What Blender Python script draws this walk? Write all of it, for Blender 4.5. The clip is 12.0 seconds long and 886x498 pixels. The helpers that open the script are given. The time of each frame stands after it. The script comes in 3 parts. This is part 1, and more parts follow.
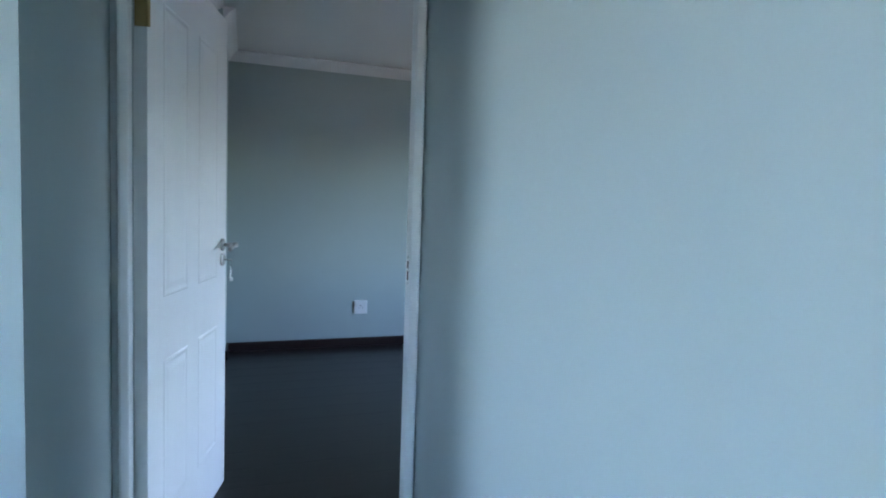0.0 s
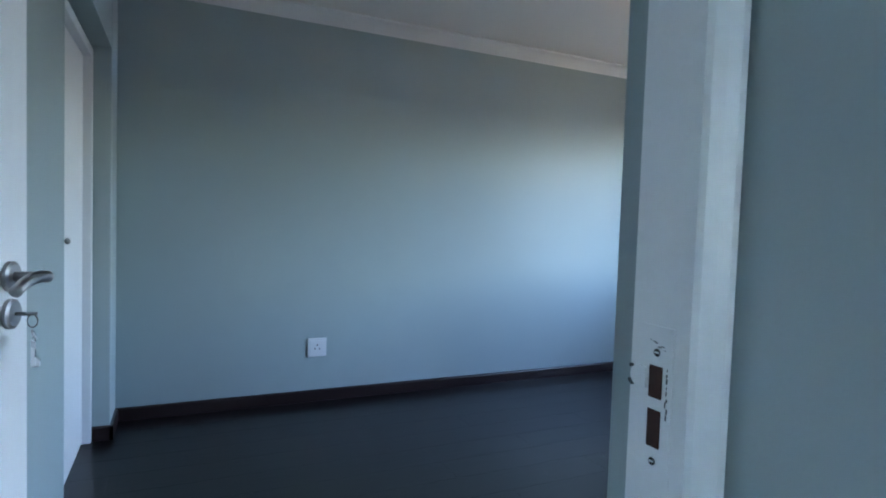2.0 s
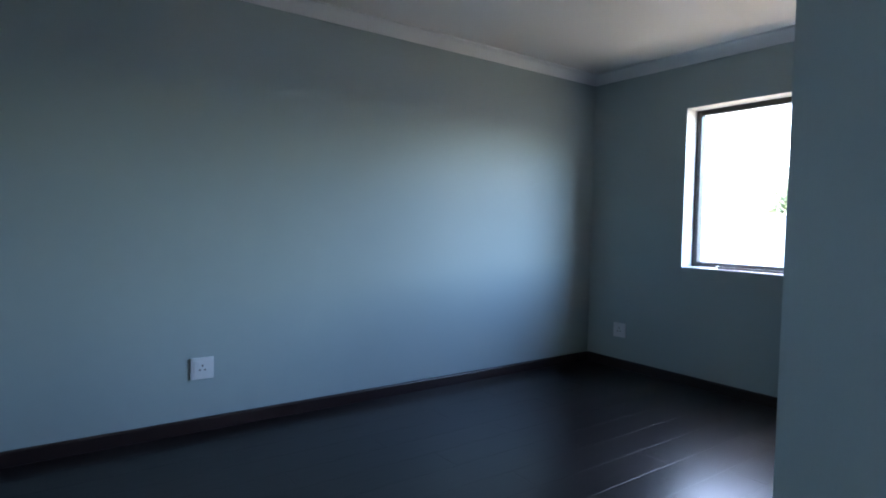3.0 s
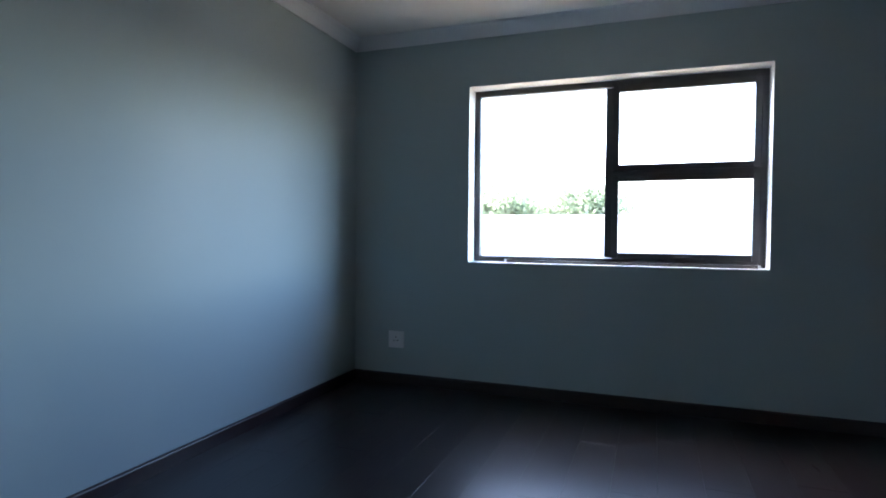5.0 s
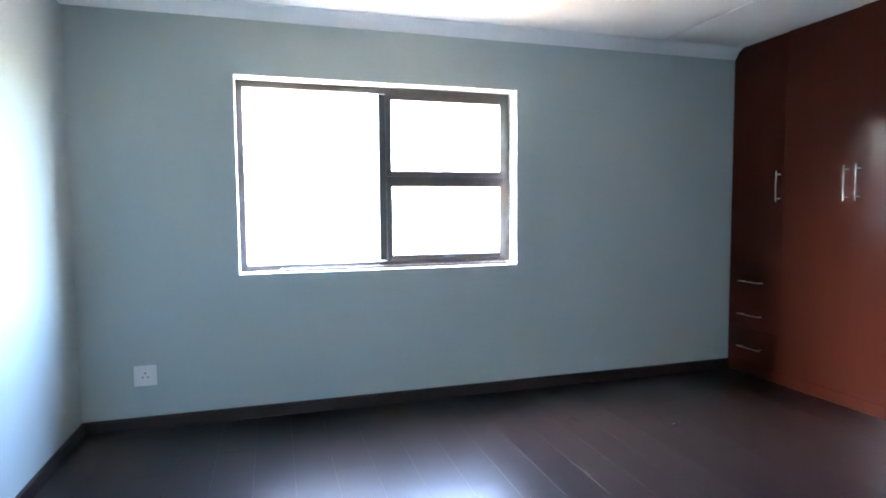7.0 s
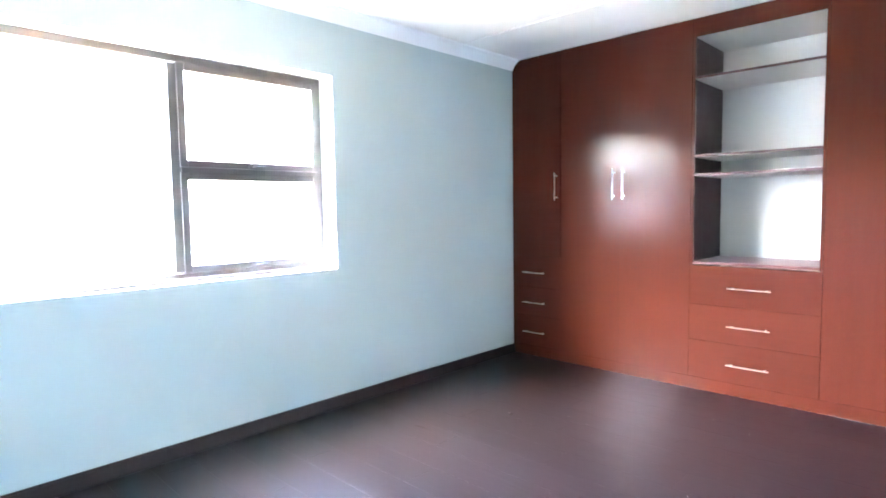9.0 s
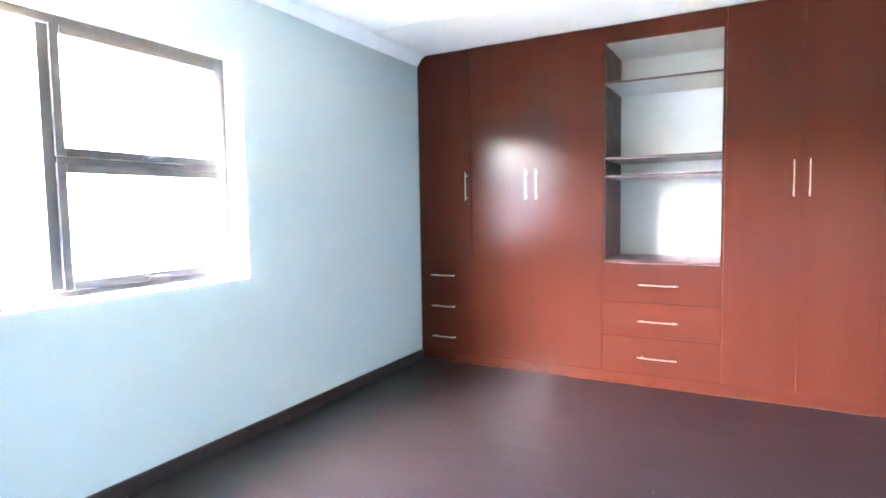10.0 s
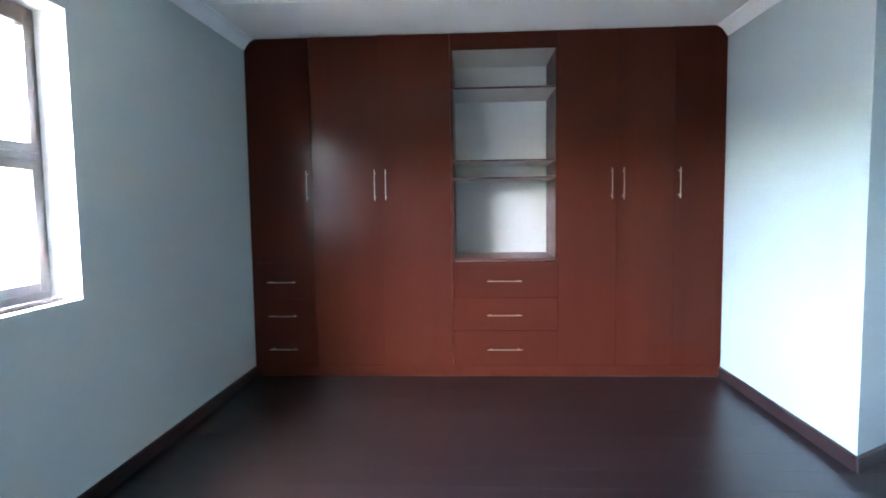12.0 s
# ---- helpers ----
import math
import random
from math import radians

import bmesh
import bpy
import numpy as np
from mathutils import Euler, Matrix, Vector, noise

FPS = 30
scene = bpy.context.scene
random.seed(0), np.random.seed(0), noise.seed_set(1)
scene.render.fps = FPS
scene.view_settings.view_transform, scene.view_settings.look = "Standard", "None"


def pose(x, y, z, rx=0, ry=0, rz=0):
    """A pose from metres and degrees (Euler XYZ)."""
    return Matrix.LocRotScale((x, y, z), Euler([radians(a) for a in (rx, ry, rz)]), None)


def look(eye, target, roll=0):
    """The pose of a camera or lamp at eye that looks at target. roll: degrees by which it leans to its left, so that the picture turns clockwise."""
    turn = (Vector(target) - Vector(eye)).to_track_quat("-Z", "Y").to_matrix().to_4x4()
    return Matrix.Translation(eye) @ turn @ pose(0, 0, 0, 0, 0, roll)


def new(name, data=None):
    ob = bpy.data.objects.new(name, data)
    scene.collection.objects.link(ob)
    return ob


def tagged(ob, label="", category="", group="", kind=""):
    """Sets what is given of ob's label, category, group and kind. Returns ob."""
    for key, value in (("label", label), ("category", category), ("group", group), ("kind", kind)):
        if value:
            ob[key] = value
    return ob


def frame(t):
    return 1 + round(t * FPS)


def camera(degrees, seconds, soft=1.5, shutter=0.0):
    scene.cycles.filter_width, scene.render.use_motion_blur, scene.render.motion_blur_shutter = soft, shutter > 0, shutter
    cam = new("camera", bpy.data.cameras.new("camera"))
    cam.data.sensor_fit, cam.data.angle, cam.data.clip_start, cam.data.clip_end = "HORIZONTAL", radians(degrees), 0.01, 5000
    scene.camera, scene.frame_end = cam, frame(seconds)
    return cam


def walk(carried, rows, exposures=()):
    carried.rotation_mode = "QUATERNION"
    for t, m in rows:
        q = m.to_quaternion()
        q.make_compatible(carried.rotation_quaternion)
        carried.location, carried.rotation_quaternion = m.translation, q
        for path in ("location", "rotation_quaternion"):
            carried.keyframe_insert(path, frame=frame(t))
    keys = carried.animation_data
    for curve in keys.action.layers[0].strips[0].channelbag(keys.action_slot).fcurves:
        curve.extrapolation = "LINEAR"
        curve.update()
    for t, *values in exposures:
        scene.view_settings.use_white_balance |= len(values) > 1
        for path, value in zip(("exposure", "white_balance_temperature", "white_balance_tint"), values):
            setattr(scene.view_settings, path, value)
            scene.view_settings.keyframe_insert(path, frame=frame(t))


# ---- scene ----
cam = camera(76.0, 12.0, soft=1.9)
PATH = [
    (0, (5.069, -0.333, 1.248), (3.184, 0.323, 1.115), 1.9),
    (0.5, (4.644, -0.3, 1.229), (2.764, 0.369, 1.101), 2.0),
    (1, (4.253, -0.271, 1.211), (2.381, 0.422, 1.091), 1.7),
    (1.5, (3.925, -0.236, 1.196), (2.078, 0.525, 1.091), 1.8),
    (2, (3.654, -0.172, 1.189), (1.845, 0.675, 1.097), 1.9),
    (2.5, (3.491, -0.128, 1.189), (1.758, 0.865, 1.1), 1.1),
    (2.7, (3.446, -0.115, 1.188), (1.753, 0.946, 1.1), 1.1),
    (4.3, (2.398, 0.0, 1.092), (1.323, 1.686, 1.025), 1.1),
    (4.5, (2.285, 0.032, 1.064), (1.333, 1.79, 1.009), 0.9),
    (5, (2.075, 0.186, 1.088), (1.381, 2.06, 1.035), 0.5),
    (5.5, (1.902, 0.235, 1.096), (1.518, 2.197, 1.04), 0.2),
    (6, (1.694, 0.181, 1.137), (1.648, 2.179, 1.064), -0.2),
    (6.5, (1.348, 0.166, 1.222), (1.626, 2.143, 1.111), -0.4),
    (7, (1.082, 0.269, 1.271), (1.654, 2.181, 1.138), -0.5),
    (7.5, (0.889, 0.412, 1.265), (1.709, 2.231, 1.129), -0.6),
    (9.3, (0.581, 1.086, 1.264), (2.115, 2.361, 1.12), -0.9),
    (9.5, (0.562, 1.2, 1.264), (2.161, 2.392, 1.119), -0.9),
    (10, (0.491, 1.479, 1.267), (2.241, 2.436, 1.121), -0.9),
    (10.5, (0.49, 1.685, 1.256), (2.348, 2.411, 1.104), -0.9),
    (11, (0.503, 1.893, 1.246), (2.442, 2.357, 1.092), -0.9),
    (11.5, (0.449, 2.101, 1.254), (2.426, 2.359, 1.099), -0.8),
    (12, (0.407, 2.248, 1.269), (2.398, 2.359, 1.117), -0.8),
]
EXPOSURES = [(0, 5.8, 6000, 10.5), (0.5, 5.95, 6050, 10.5), (1.5, 5.9, 6000, 10.5), (2.0, 5.75, 5950, 10.5), (2.7, 5.5, 5900, 10.5), (4.3, 4.65, 5900, 11), (5.0, 5.15, 6000, 11.5),
             (5.5, 5.6, 6150, 12), (6.5, 6.9, 6450, 13), (7.0, 7.65, 6550, 14), (7.7, 8.6, 6650, 15), (9.3, 9.55, 6700, 15), (10.5, 9.75, 6700, 15), (11.5, 8.95, 6550, 14), (12, 7.9, 6450, 13)]
walk(cam, [(t, look(eye, target, roll)) for t, eye, target, roll in PATH], EXPOSURES)

# ---- world and sun ----
world = bpy.data.worlds.new("sky")
scene.world = world
world.use_nodes = True
sky = world.node_tree.nodes.new("ShaderNodeTexSky")
sky.sky_type, sky.sun_disc = "NISHITA", False
sky.sun_elevation, sky.sun_rotation = radians(52), radians(-68)
sky.dust_density = 2.0
world.node_tree.links.new(sky.outputs[0], world.node_tree.nodes["Background"].inputs[0])
world.node_tree.nodes["Background"].inputs[1].default_value = 0.15
sun = new("sun", bpy.data.lights.new("sun", "SUN"))
sun.data.energy, sun.data.angle, sun.data.color = 2.4, radians(0.5), (1.0, 0.95, 0.88)
# the window's opening guides the sky's light into the room and gives none of its own
guide = new("window_opening", bpy.data.lights.new("window_opening", "AREA"))
guide.data.shape, guide.data.size, guide.data.size_y = "RECTANGLE", 1.84, 1.21
guide.data.cycles.is_portal = True
guide.matrix_world = look((1.795, 4.14, 1.495), (1.795, 0, 1.495))
sun.matrix_world = look((8 * math.cos(radians(52)) * math.sin(radians(-68)), 8 * math.cos(radians(52)) * math.cos(radians(-68)),
                         8 * math.sin(radians(52))), (0, 0, 0))


# ---- materials ----
def material(name, colour, rough=0.5, metal=0.0, vary=0.06, scale=3.0, fine=60.0, bump=0.02, stretch=(1, 1, 1), coat=0.0,
             dark=None, per_object=0.0, fine_vary=0.04, rough_vary=0.08, spec=0.5):
    """A surface with two scales of variation in colour and gloss, and a fine relief."""
    m = bpy.data.materials.new(name)
    m.use_nodes = True
    n, l = m.node_tree.nodes, m.node_tree.links
    b = n["Principled BSDF"]
    co = n.new("ShaderNodeTexCoord")
    mp = n.new("ShaderNodeMapping")
    mp.inputs["Scale"].default_value = stretch
    l.new(co.outputs["Object"], mp.inputs["Vector"])
    vec = mp.outputs[0]
    if per_object:
        info = n.new("ShaderNodeObjectInfo")
        add = n.new("ShaderNodeVectorMath")
        add.operation = "MULTIPLY_ADD"
        add.inputs[1].default_value = (37, 53, 71)
        l.new(info.outputs["Random"], add.inputs[0])
        l.new(vec, add.inputs[2])
        vec = add.outputs[0]
    big = n.new("ShaderNodeTexNoise")
    big.inputs["Scale"].default_value, big.inputs["Detail"].default_value = scale, 5
    small = n.new("ShaderNodeTexNoise")
    small.inputs["Scale"].default_value, small.inputs["Detail"].default_value = fine, 4
    l.new(vec, big.inputs["Vector"]), l.new(vec, small.inputs["Vector"])

    def ranged(src, lo, hi):
        r = n.new("ShaderNodeMapRange")
        r.inputs["From Min"].default_value, r.inputs["From Max"].default_value = 0.2, 0.8
        r.inputs["To Min"].default_value, r.inputs["To Max"].default_value = lo, hi
        l.new(src, r.inputs["Value"])
        return r.outputs[0]

    def times(a, c):
        x = n.new("ShaderNodeMath")
        x.operation = "MULTIPLY"
        l.new(a, x.inputs[0]), l.new(c, x.inputs[1])
        return x.outputs[0]

    f = times(ranged(big.outputs["Fac"], 1 - vary, 1 + vary), ranged(small.outputs["Fac"], 1 - fine_vary, 1 + fine_vary))
    if per_object:
        f = times(f, ranged(info.outputs["Random"], 1 - per_object, 1 + per_object))
    mul = n.new("ShaderNodeVectorMath")
    mul.operation = "SCALE"
    l.new(f, mul.inputs["Scale"])
    if dark:
        mix = n.new("ShaderNodeMix")
        mix.data_type = "RGBA"
        mix.inputs["A"].default_value, mix.inputs["B"].default_value = (*dark, 1), (*colour, 1)
        l.new(ranged(small.outputs["Fac"], 0, 1), mix.inputs["Factor"])
        l.new(mix.outputs["Result"], mul.inputs[0])
    else:
        mul.inputs[0].default_value = colour
    l.new(mul.outputs[0], b.inputs["Base Color"])
    b.inputs["Roughness"].default_value = rough
    if rough_vary:
        l.new(ranged(big.outputs["Fac"], max(0.02, rough - rough_vary), min(1, rough + rough_vary)), b.inputs["Roughness"])
    b.inputs["Metallic"].default_value = metal
    b.inputs["Specular IOR Level"].default_value = spec
    b.inputs["Coat Weight"].default_value = coat
    b.inputs["Coat Roughness"].default_value = 0.2
    if bump:
        bp = n.new("ShaderNodeBump")
        bp.inputs["Strength"].default_value, bp.inputs["Distance"].default_value = min(1.0, bump * 10), 0.002
        l.new(small.outputs["Fac"], bp.inputs["Height"])
        l.new(bp.outputs[0], b.inputs["Normal"])
    return m


WALL = material("wall_paint", (0.346, 0.412, 0.418), 0.5, vary=0.03, scale=1.2, fine=220, bump=0.006, fine_vary=0.012, spec=0.42)
CEIL = material("ceiling_paint", (0.74, 0.73, 0.72), 0.8, vary=0.03, scale=1.5, fine=150, bump=0.02, fine_vary=0.02)
TRIM = material("white_gloss_paint", (0.72, 0.74, 0.75), 0.35, vary=0.03, scale=4, fine=90, bump=0.015, fine_vary=0.02)
# reveals and sill, whiter than the wall's colour
REVEAL = material("reveal_white", (0.80, 0.81, 0.81), 0.5, vary=0.04, scale=3, fine=180, bump=0.03)
DOORP = material("door_white_paint", (0.84, 0.845, 0.85), 0.4, vary=0.02, scale=3, fine=30, bump=0.03, stretch=(6, 6, 0.5), fine_vary=0.015)
PLANK = material("dark_laminate", (0.0100, 0.0066, 0.0068), 0.29, vary=0.16, scale=1.5, fine=9, bump=0.02, stretch=(5, 0.5, 1),
                 per_object=0.12, fine_vary=0.14, rough_vary=0.014, spec=0.42)
SUBFLOOR = material("screed", (0.020, 0.014, 0.014), 0.8, vary=0.1)
SKIRT = material("skirting_wood", (0.024, 0.0145, 0.0145), 0.35, vary=0.06, scale=1.5, fine=30, bump=0, fine_vary=0.05, rough_vary=0.02, spec=0.35)
WOOD = material("mahogany_veneer", (0.048, 0.0103, 0.0056), 0.17, vary=0.20, scale=0.8, fine=14, bump=0.06, stretch=(4, 4, 0.3),
                per_object=0.03, fine_vary=0.05, rough_vary=0.02, spec=0.09)
WOOD_H = material("mahogany_veneer_across", (0.048, 0.0103, 0.0056), 0.17, vary=0.16, scale=0.8, fine=14, bump=0.0, stretch=(4, 0.3, 4),
                  per_object=0.03, fine_vary=0.06, rough_vary=0.02, spec=0.09)
EDGE = material("dark_wood_edge", (0.078, 0.034, 0.032), 0.35, vary=0.15, scale=3, fine=30, bump=0.02, stretch=(3, 0.5, 3), spec=0.2)
RUB = material("rubbed_grey_paint", (0.075, 0.085, 0.09), 0.6, vary=0.3, scale=60)
MELAMINE = material("melamine_white", (0.50, 0.475, 0.435), 0.45, vary=0.03, scale=2, fine=60, bump=0.01, fine_vary=0.02)
STEEL = material("brushed_steel", (0.42, 0.41, 0.405), 0.38, metal=1.0, vary=0.05, scale=8, fine=120, bump=0)
RAIL = material("pale_lacquered_metal", (0.085, 0.075, 0.07), 0.4, vary=0.06, scale=6, fine=80, bump=0)
# spare key's steel, lightened so its reflection sits in the colour
KEY_GLINT = material("key_glint_steel", (0.82, 0.82, 0.83), 0.28, metal=1.0, vary=0.05, scale=30)
KEY = material("dull_key_steel", (0.30, 0.29, 0.28), 0.35, metal=1.0, vary=0.1, scale=30)
BRASS = material("brass", (0.45, 0.32, 0.14), 0.4, metal=1.0, vary=0.1, scale=20)
ALU = material("bronze_aluminium", (0.060, 0.056, 0.056), 0.45, metal=0.3, vary=0.1, scale=6, fine=120, bump=0.01)
PLASTIC = material("white_plastic", (0.70, 0.71, 0.72), 0.35, vary=0.02, scale=8, fine=80, bump=0.0, fine_vary=0.01)
BLACK = material("shade_and_screw_black", (0.012, 0.010, 0.010), 0.7, vary=0.1)
SPOT = material("dried_spot", (0.045, 0.036, 0.033), 0.6, vary=0.3, scale=60, fine=200, fine_vary=0.2)
RUSTY = material("rust_and_slot_shade", (0.045, 0.014, 0.008), 0.8, vary=0.3, scale=40)
SAND = material("pale_ground", (0.085, 0.066, 0.040), 0.95, vary=0.15, scale=0.4, fine=12, bump=0.1)
FENCE = material("pale_boundary_wall", (0.60, 0.57, 0.52), 0.9, vary=0.08, scale=0.8, fine=20, bump=0.05)
LEAF = material("bush_leaves", (0.105, 0.128, 0.075), 0.6, vary=0.3, scale=1.0, fine=6, bump=0.0, fine_vary=0.3)
n, l = LEAF.node_tree.nodes, LEAF.node_tree.links
through_leaf, leaf_mix = n.new("ShaderNodeBsdfTranslucent"), n.new("ShaderNodeMixShader")
through_leaf.inputs[0].default_value = (0.25, 0.30, 0.19, 1)
leaf_mix.inputs[0].default_value = 0.6
l.new(n["Principled BSDF"].outputs[0], leaf_mix.inputs[1]), l.new(through_leaf.outputs[0], leaf_mix.inputs[2])
l.new(leaf_mix.outputs[0], n["Material Output"].inputs["Surface"])
BARK = material("bark", (0.12, 0.08, 0.05), 0.9, vary=0.2, scale=6, fine=30, bump=0.1)

GLASS = bpy.data.materials.new("window_glass")
GLASS.use_nodes = True
g = GLASS.node_tree
g.nodes.remove(g.nodes["Principled BSDF"])
clear, gloss, mixer = (g.nodes.new("ShaderNode" + k) for k in ("BsdfTransparent", "BsdfGlossy", "MixShader"))
gloss.inputs["Roughness"].default_value = 0.02
mixer.inputs[0].default_value = 0.04
g.links.new(clear.outputs[0], mixer.inputs[1])
g.links.new(gloss.outputs[0], mixer.inputs[2])
g.links.new(mixer.outputs[0], g.nodes["Material Output"].inputs["Surface"])


# ---- building helpers ----
def box(bm, x0, x1, y0, y1, z0, z1, bevel=0.0, seg=2):
    m = Matrix.LocRotScale(((x0 + x1) / 2, (y0 + y1) / 2, (z0 + z1) / 2), None, (abs(x1 - x0), abs(y1 - y0), abs(z1 - z0)))
    v = bmesh.ops.create_cube(bm, size=1, matrix=m)["verts"]
    if bevel:
        es = list({e for q in v for e in q.link_edges})
        bmesh.ops.bevel(bm, geom=es, offset=bevel, segments=seg, affect="EDGES", profile=0.5)
    return bm


def rod(bm, a, b, r, seg=16, r2=None):
    a, b = Vector(a), Vector(b)
    q = (b - a).to_track_quat("Z", "Y")
    m = Matrix.LocRotScale((a + b) / 2, q, None)
    bmesh.ops.create_cone(bm, cap_ends=True, segments=seg, radius1=r, radius2=r if r2 is None else r2, depth=(b - a).length, matrix=m)
    return bm


def sweep(bm, pts, radii, seg=14):
    """A round tube of changing radius through points."""
    pts = [Vector(p) for p in pts]
    rings = []
    for i, p in enumerate(pts):
        d = (pts[min(i + 1, len(pts) - 1)] - pts[max(i - 1, 0)]).normalized()
        q = d.to_track_quat("Z", "Y")
        rings.append([bm.verts.new(p + q @ Vector((math.cos(k * math.tau / seg), math.sin(k * math.tau / seg), 0)) * radii[i]) for k in range(seg)])
    for a, c in zip(rings, rings[1:]):
        for k in range(seg):
            bm.faces.new((a[k], a[(k + 1) % seg], c[(k + 1) % seg], c[k]))
    bm.faces.new(rings[0][::-1]), bm.faces.new(rings[-1])
    return bm


def prism(bm, profile, origin, u, v, along, length):
    """A straight moulding: the profile (in u, v) drawn out along a direction."""
    o, u, v, w = Vector(origin), Vector(u), Vector(v), Vector(along)
    ends = [[bm.verts.new(o + u * a + v * c + w * s) for a, c in profile] for s in (0, length)]
    k = len(profile)
    for i in range(k):
        bm.faces.new((ends[0][i], ends[0][(i + 1) % k], ends[1][(i + 1) % k], ends[1][i]))
    bm.faces.new(ends[0][::-1]), bm.faces.new(ends[1])
    return bm


def mesh_of(name, bm, mat):
    bmesh.ops.recalc_face_normals(bm, faces=bm.faces)
    me = bpy.data.meshes.new(name)
    bm.to_mesh(me)
    bm.free()
    me.materials.append(mat)
    return me


def part(name, bm, mat, parent=None, label="", smooth=False):
    ob = new(name, mesh_of(name, bm, mat))
    if smooth:
        for p in ob.data.polygons:
            p.use_smooth = True
    if parent:
        ob.parent = parent
    if label:
        tagged(ob, label)
    return ob


def thing(name, label, category, group="", kind="", at=None):
    return_ob = tagged(new(name), label, category, group, kind)
    if at is not None:
        return_ob.matrix_world = at
    return return_ob


def structure(name, bm, mat, label, category):
    return tagged(part(name, bm, mat), label, category, "", "structure")


# ---- plan (metres) ----
XE, YN, YS = 4.552, 3.917, 0.470      # wardrobe front, window wall, alcove's south wall
XC = 3.265                            # free end of the alcove's south wall
XA = 3.08                             # its corner on the alcove side (the end is splayed)
XD0, XD1 = 3.318, 3.376               # door frame, room side and passage side
YJ0, YJ1 = -0.629, 0.152              # the frame's jambs
YP0, YP1 = -0.668, 0.182              # walls of the entrance passage
CEILING, SKIRT_H = 2.5, 0.075
WX0, WX1, WZ0, WZ1 = 0.876, 2.714, 0.892, 2.098


# ---- structure ----
structure("wall_west", box(bmesh.new(), -0.23, 0, -1.2, YN + 0.23, -0.05, 2.6), WALL, "plain blue-grey painted plaster wall", "wall")
bm = bmesh.new()
box(bm, 0, WX0, YN, YN + 0.23, -0.05, 2.6), box(bm, WX1, 5.4, YN, YN + 0.23, -0.05, 2.6)
box(bm, WX0, WX1, YN, YN + 0.23, -0.05, WZ0), box(bm, WX0, WX1, YN, YN + 0.23, WZ1, 2.6)
structure("wall_north", bm, WALL, "blue-grey painted wall with a wide window opening", "wall")
bm = prism(bmesh.new(), [(XA, YS), (XC, YP1), (7.2, YP1), (7.2, YS)], (0, 0, -0.05), (1, 0, 0), (0, 1, 0), (0, 0, 1), 2.65)
structure("wall_alcove", bm, WALL, "blue-grey painted wall beside wardrobe and passage", "wall")
structure("wall_east", box(bmesh.new(), 5.16, 5.4, YS, YN, -0.05, 2.6), WALL, "plain painted wall behind the wardrobe", "wall")
structure("wall_over_door", box(bmesh.new(), XC, XD1, YP0, YP1, 2.085, 2.6), WALL, "painted wall above the bedroom door", "wall")
bm = bmesh.new()
box(bm, 0, 0.28, -1.2, -0.485, -0.05, 2.6, 0.004, 1)
box(bm, 1.115, 2.34, -1.2, -0.560, -0.05, 2.6, 0.004, 1)
box(bm, 2.34, 4.0, -1.2, YP0 - 0.002, -0.05, 2.6)
box(bm, 0.28, 1.115, -1.2, -0.487, 2.02, 2.6)
box(bm, 0.28, 1.115, -1.2, -0.80, -0.05, 2.02)
structure("wall_south", bm, WALL, "blue-grey wall with a recessed second door", "wall")
# the two openings are unseen, added and sized to light the passage
bm = bmesh.new()
box(bm, 3.75, 4.0, -4.2, -1.2, -0.05, 2.6)
box(bm, 7.2, 7.4, -4.2, -1.78, -0.05, 2.6), box(bm, 7.2, 7.4, -1.14, YS, -0.05, 2.6)
box(bm, 7.2, 7.4, -1.78, -1.14, -0.05, 1.1), box(bm, 7.2, 7.4, -1.78, -1.14, 2.05, 2.6)
box(bm, 4.0, 4.28, -4.2, -4.0, -0.05, 2.6), box(bm, 5.26, 7.2, -4.2, -4.0, -0.05, 2.6)
box(bm, 4.28, 5.26, -4.2, -4.0, -0.05, 0.02), box(bm, 4.28, 5.26, -4.2, -4.0, 2.35, 2.6)
structure("wall_hall", bm, WALL, "painted hall walls with unseen openings added for passage light", "wall")
bm = box(bmesh.new(), -0.23, 7.4, -4.2, YN + 0.23, CEILING, 2.62)
box(bm, 3.845, 3.88, YS, YN, CEILING - 0.006, CEILING + 0.01, 0.002, 1)
structure("ceiling", bm, CEIL, "white painted ceiling board with a cover strip", "ceiling")
floor_ob = structure("floor", box(bmesh.new(), -0.23, 7.4, -4.2, YN + 0.23, -0.12, -0.009), SUBFLOOR, "dark wood laminate plank floor", "floor")

# unseen eave, added to keep direct sun out of the room
structure("roof_eave", box(bmesh.new(), -2.6, 7.6, YN + 0.23, YN + 0.69, 2.62, 2.76, 0.01, 1), CEIL, "unseen eave added to keep sun out of the window", "eave")

# cornice: a cove of 75 mm
COVE = [(0, 0), (0.075, 0), (0.075, -0.012), (0.064, -0.016), (0.048, -0.026), (0.032, -0.044), (0.020, -0.062), (0.014, -0.070), (0.010, -0.080), (0, -0.080)]
up = (0, 0, 1)
bm = bmesh.new()
prism(bm, COVE, (0, YN, CEILING), (0, -1, 0), up, (1, 0, 0), XE + 0.02)
prism(bm, COVE, (0, -0.5, CEILING), (1, 0, 0), up, (0, 1, 0), YN + 0.5)
prism(bm, COVE, (XA, YS, CEILING), (0, 1, 0), up, (1, 0, 0), XE - XA + 0.02)
prism(bm, COVE, (XC, YP0, CEILING), (-1, 0, 0), up, (0, 1, 0), YP1 - YP0)
end = Vector((XA - XC, YS - YP1, 0))
side = Vector((-end.y, end.x, 0)).normalized()
prism(bm, COVE, (XC, YP1, CEILING), side, up, end.normalized(), end.length)
prism(bm, COVE, (0, -0.487, CEILING), (0, 1, 0), up, (1, 0, 0), 1.115)
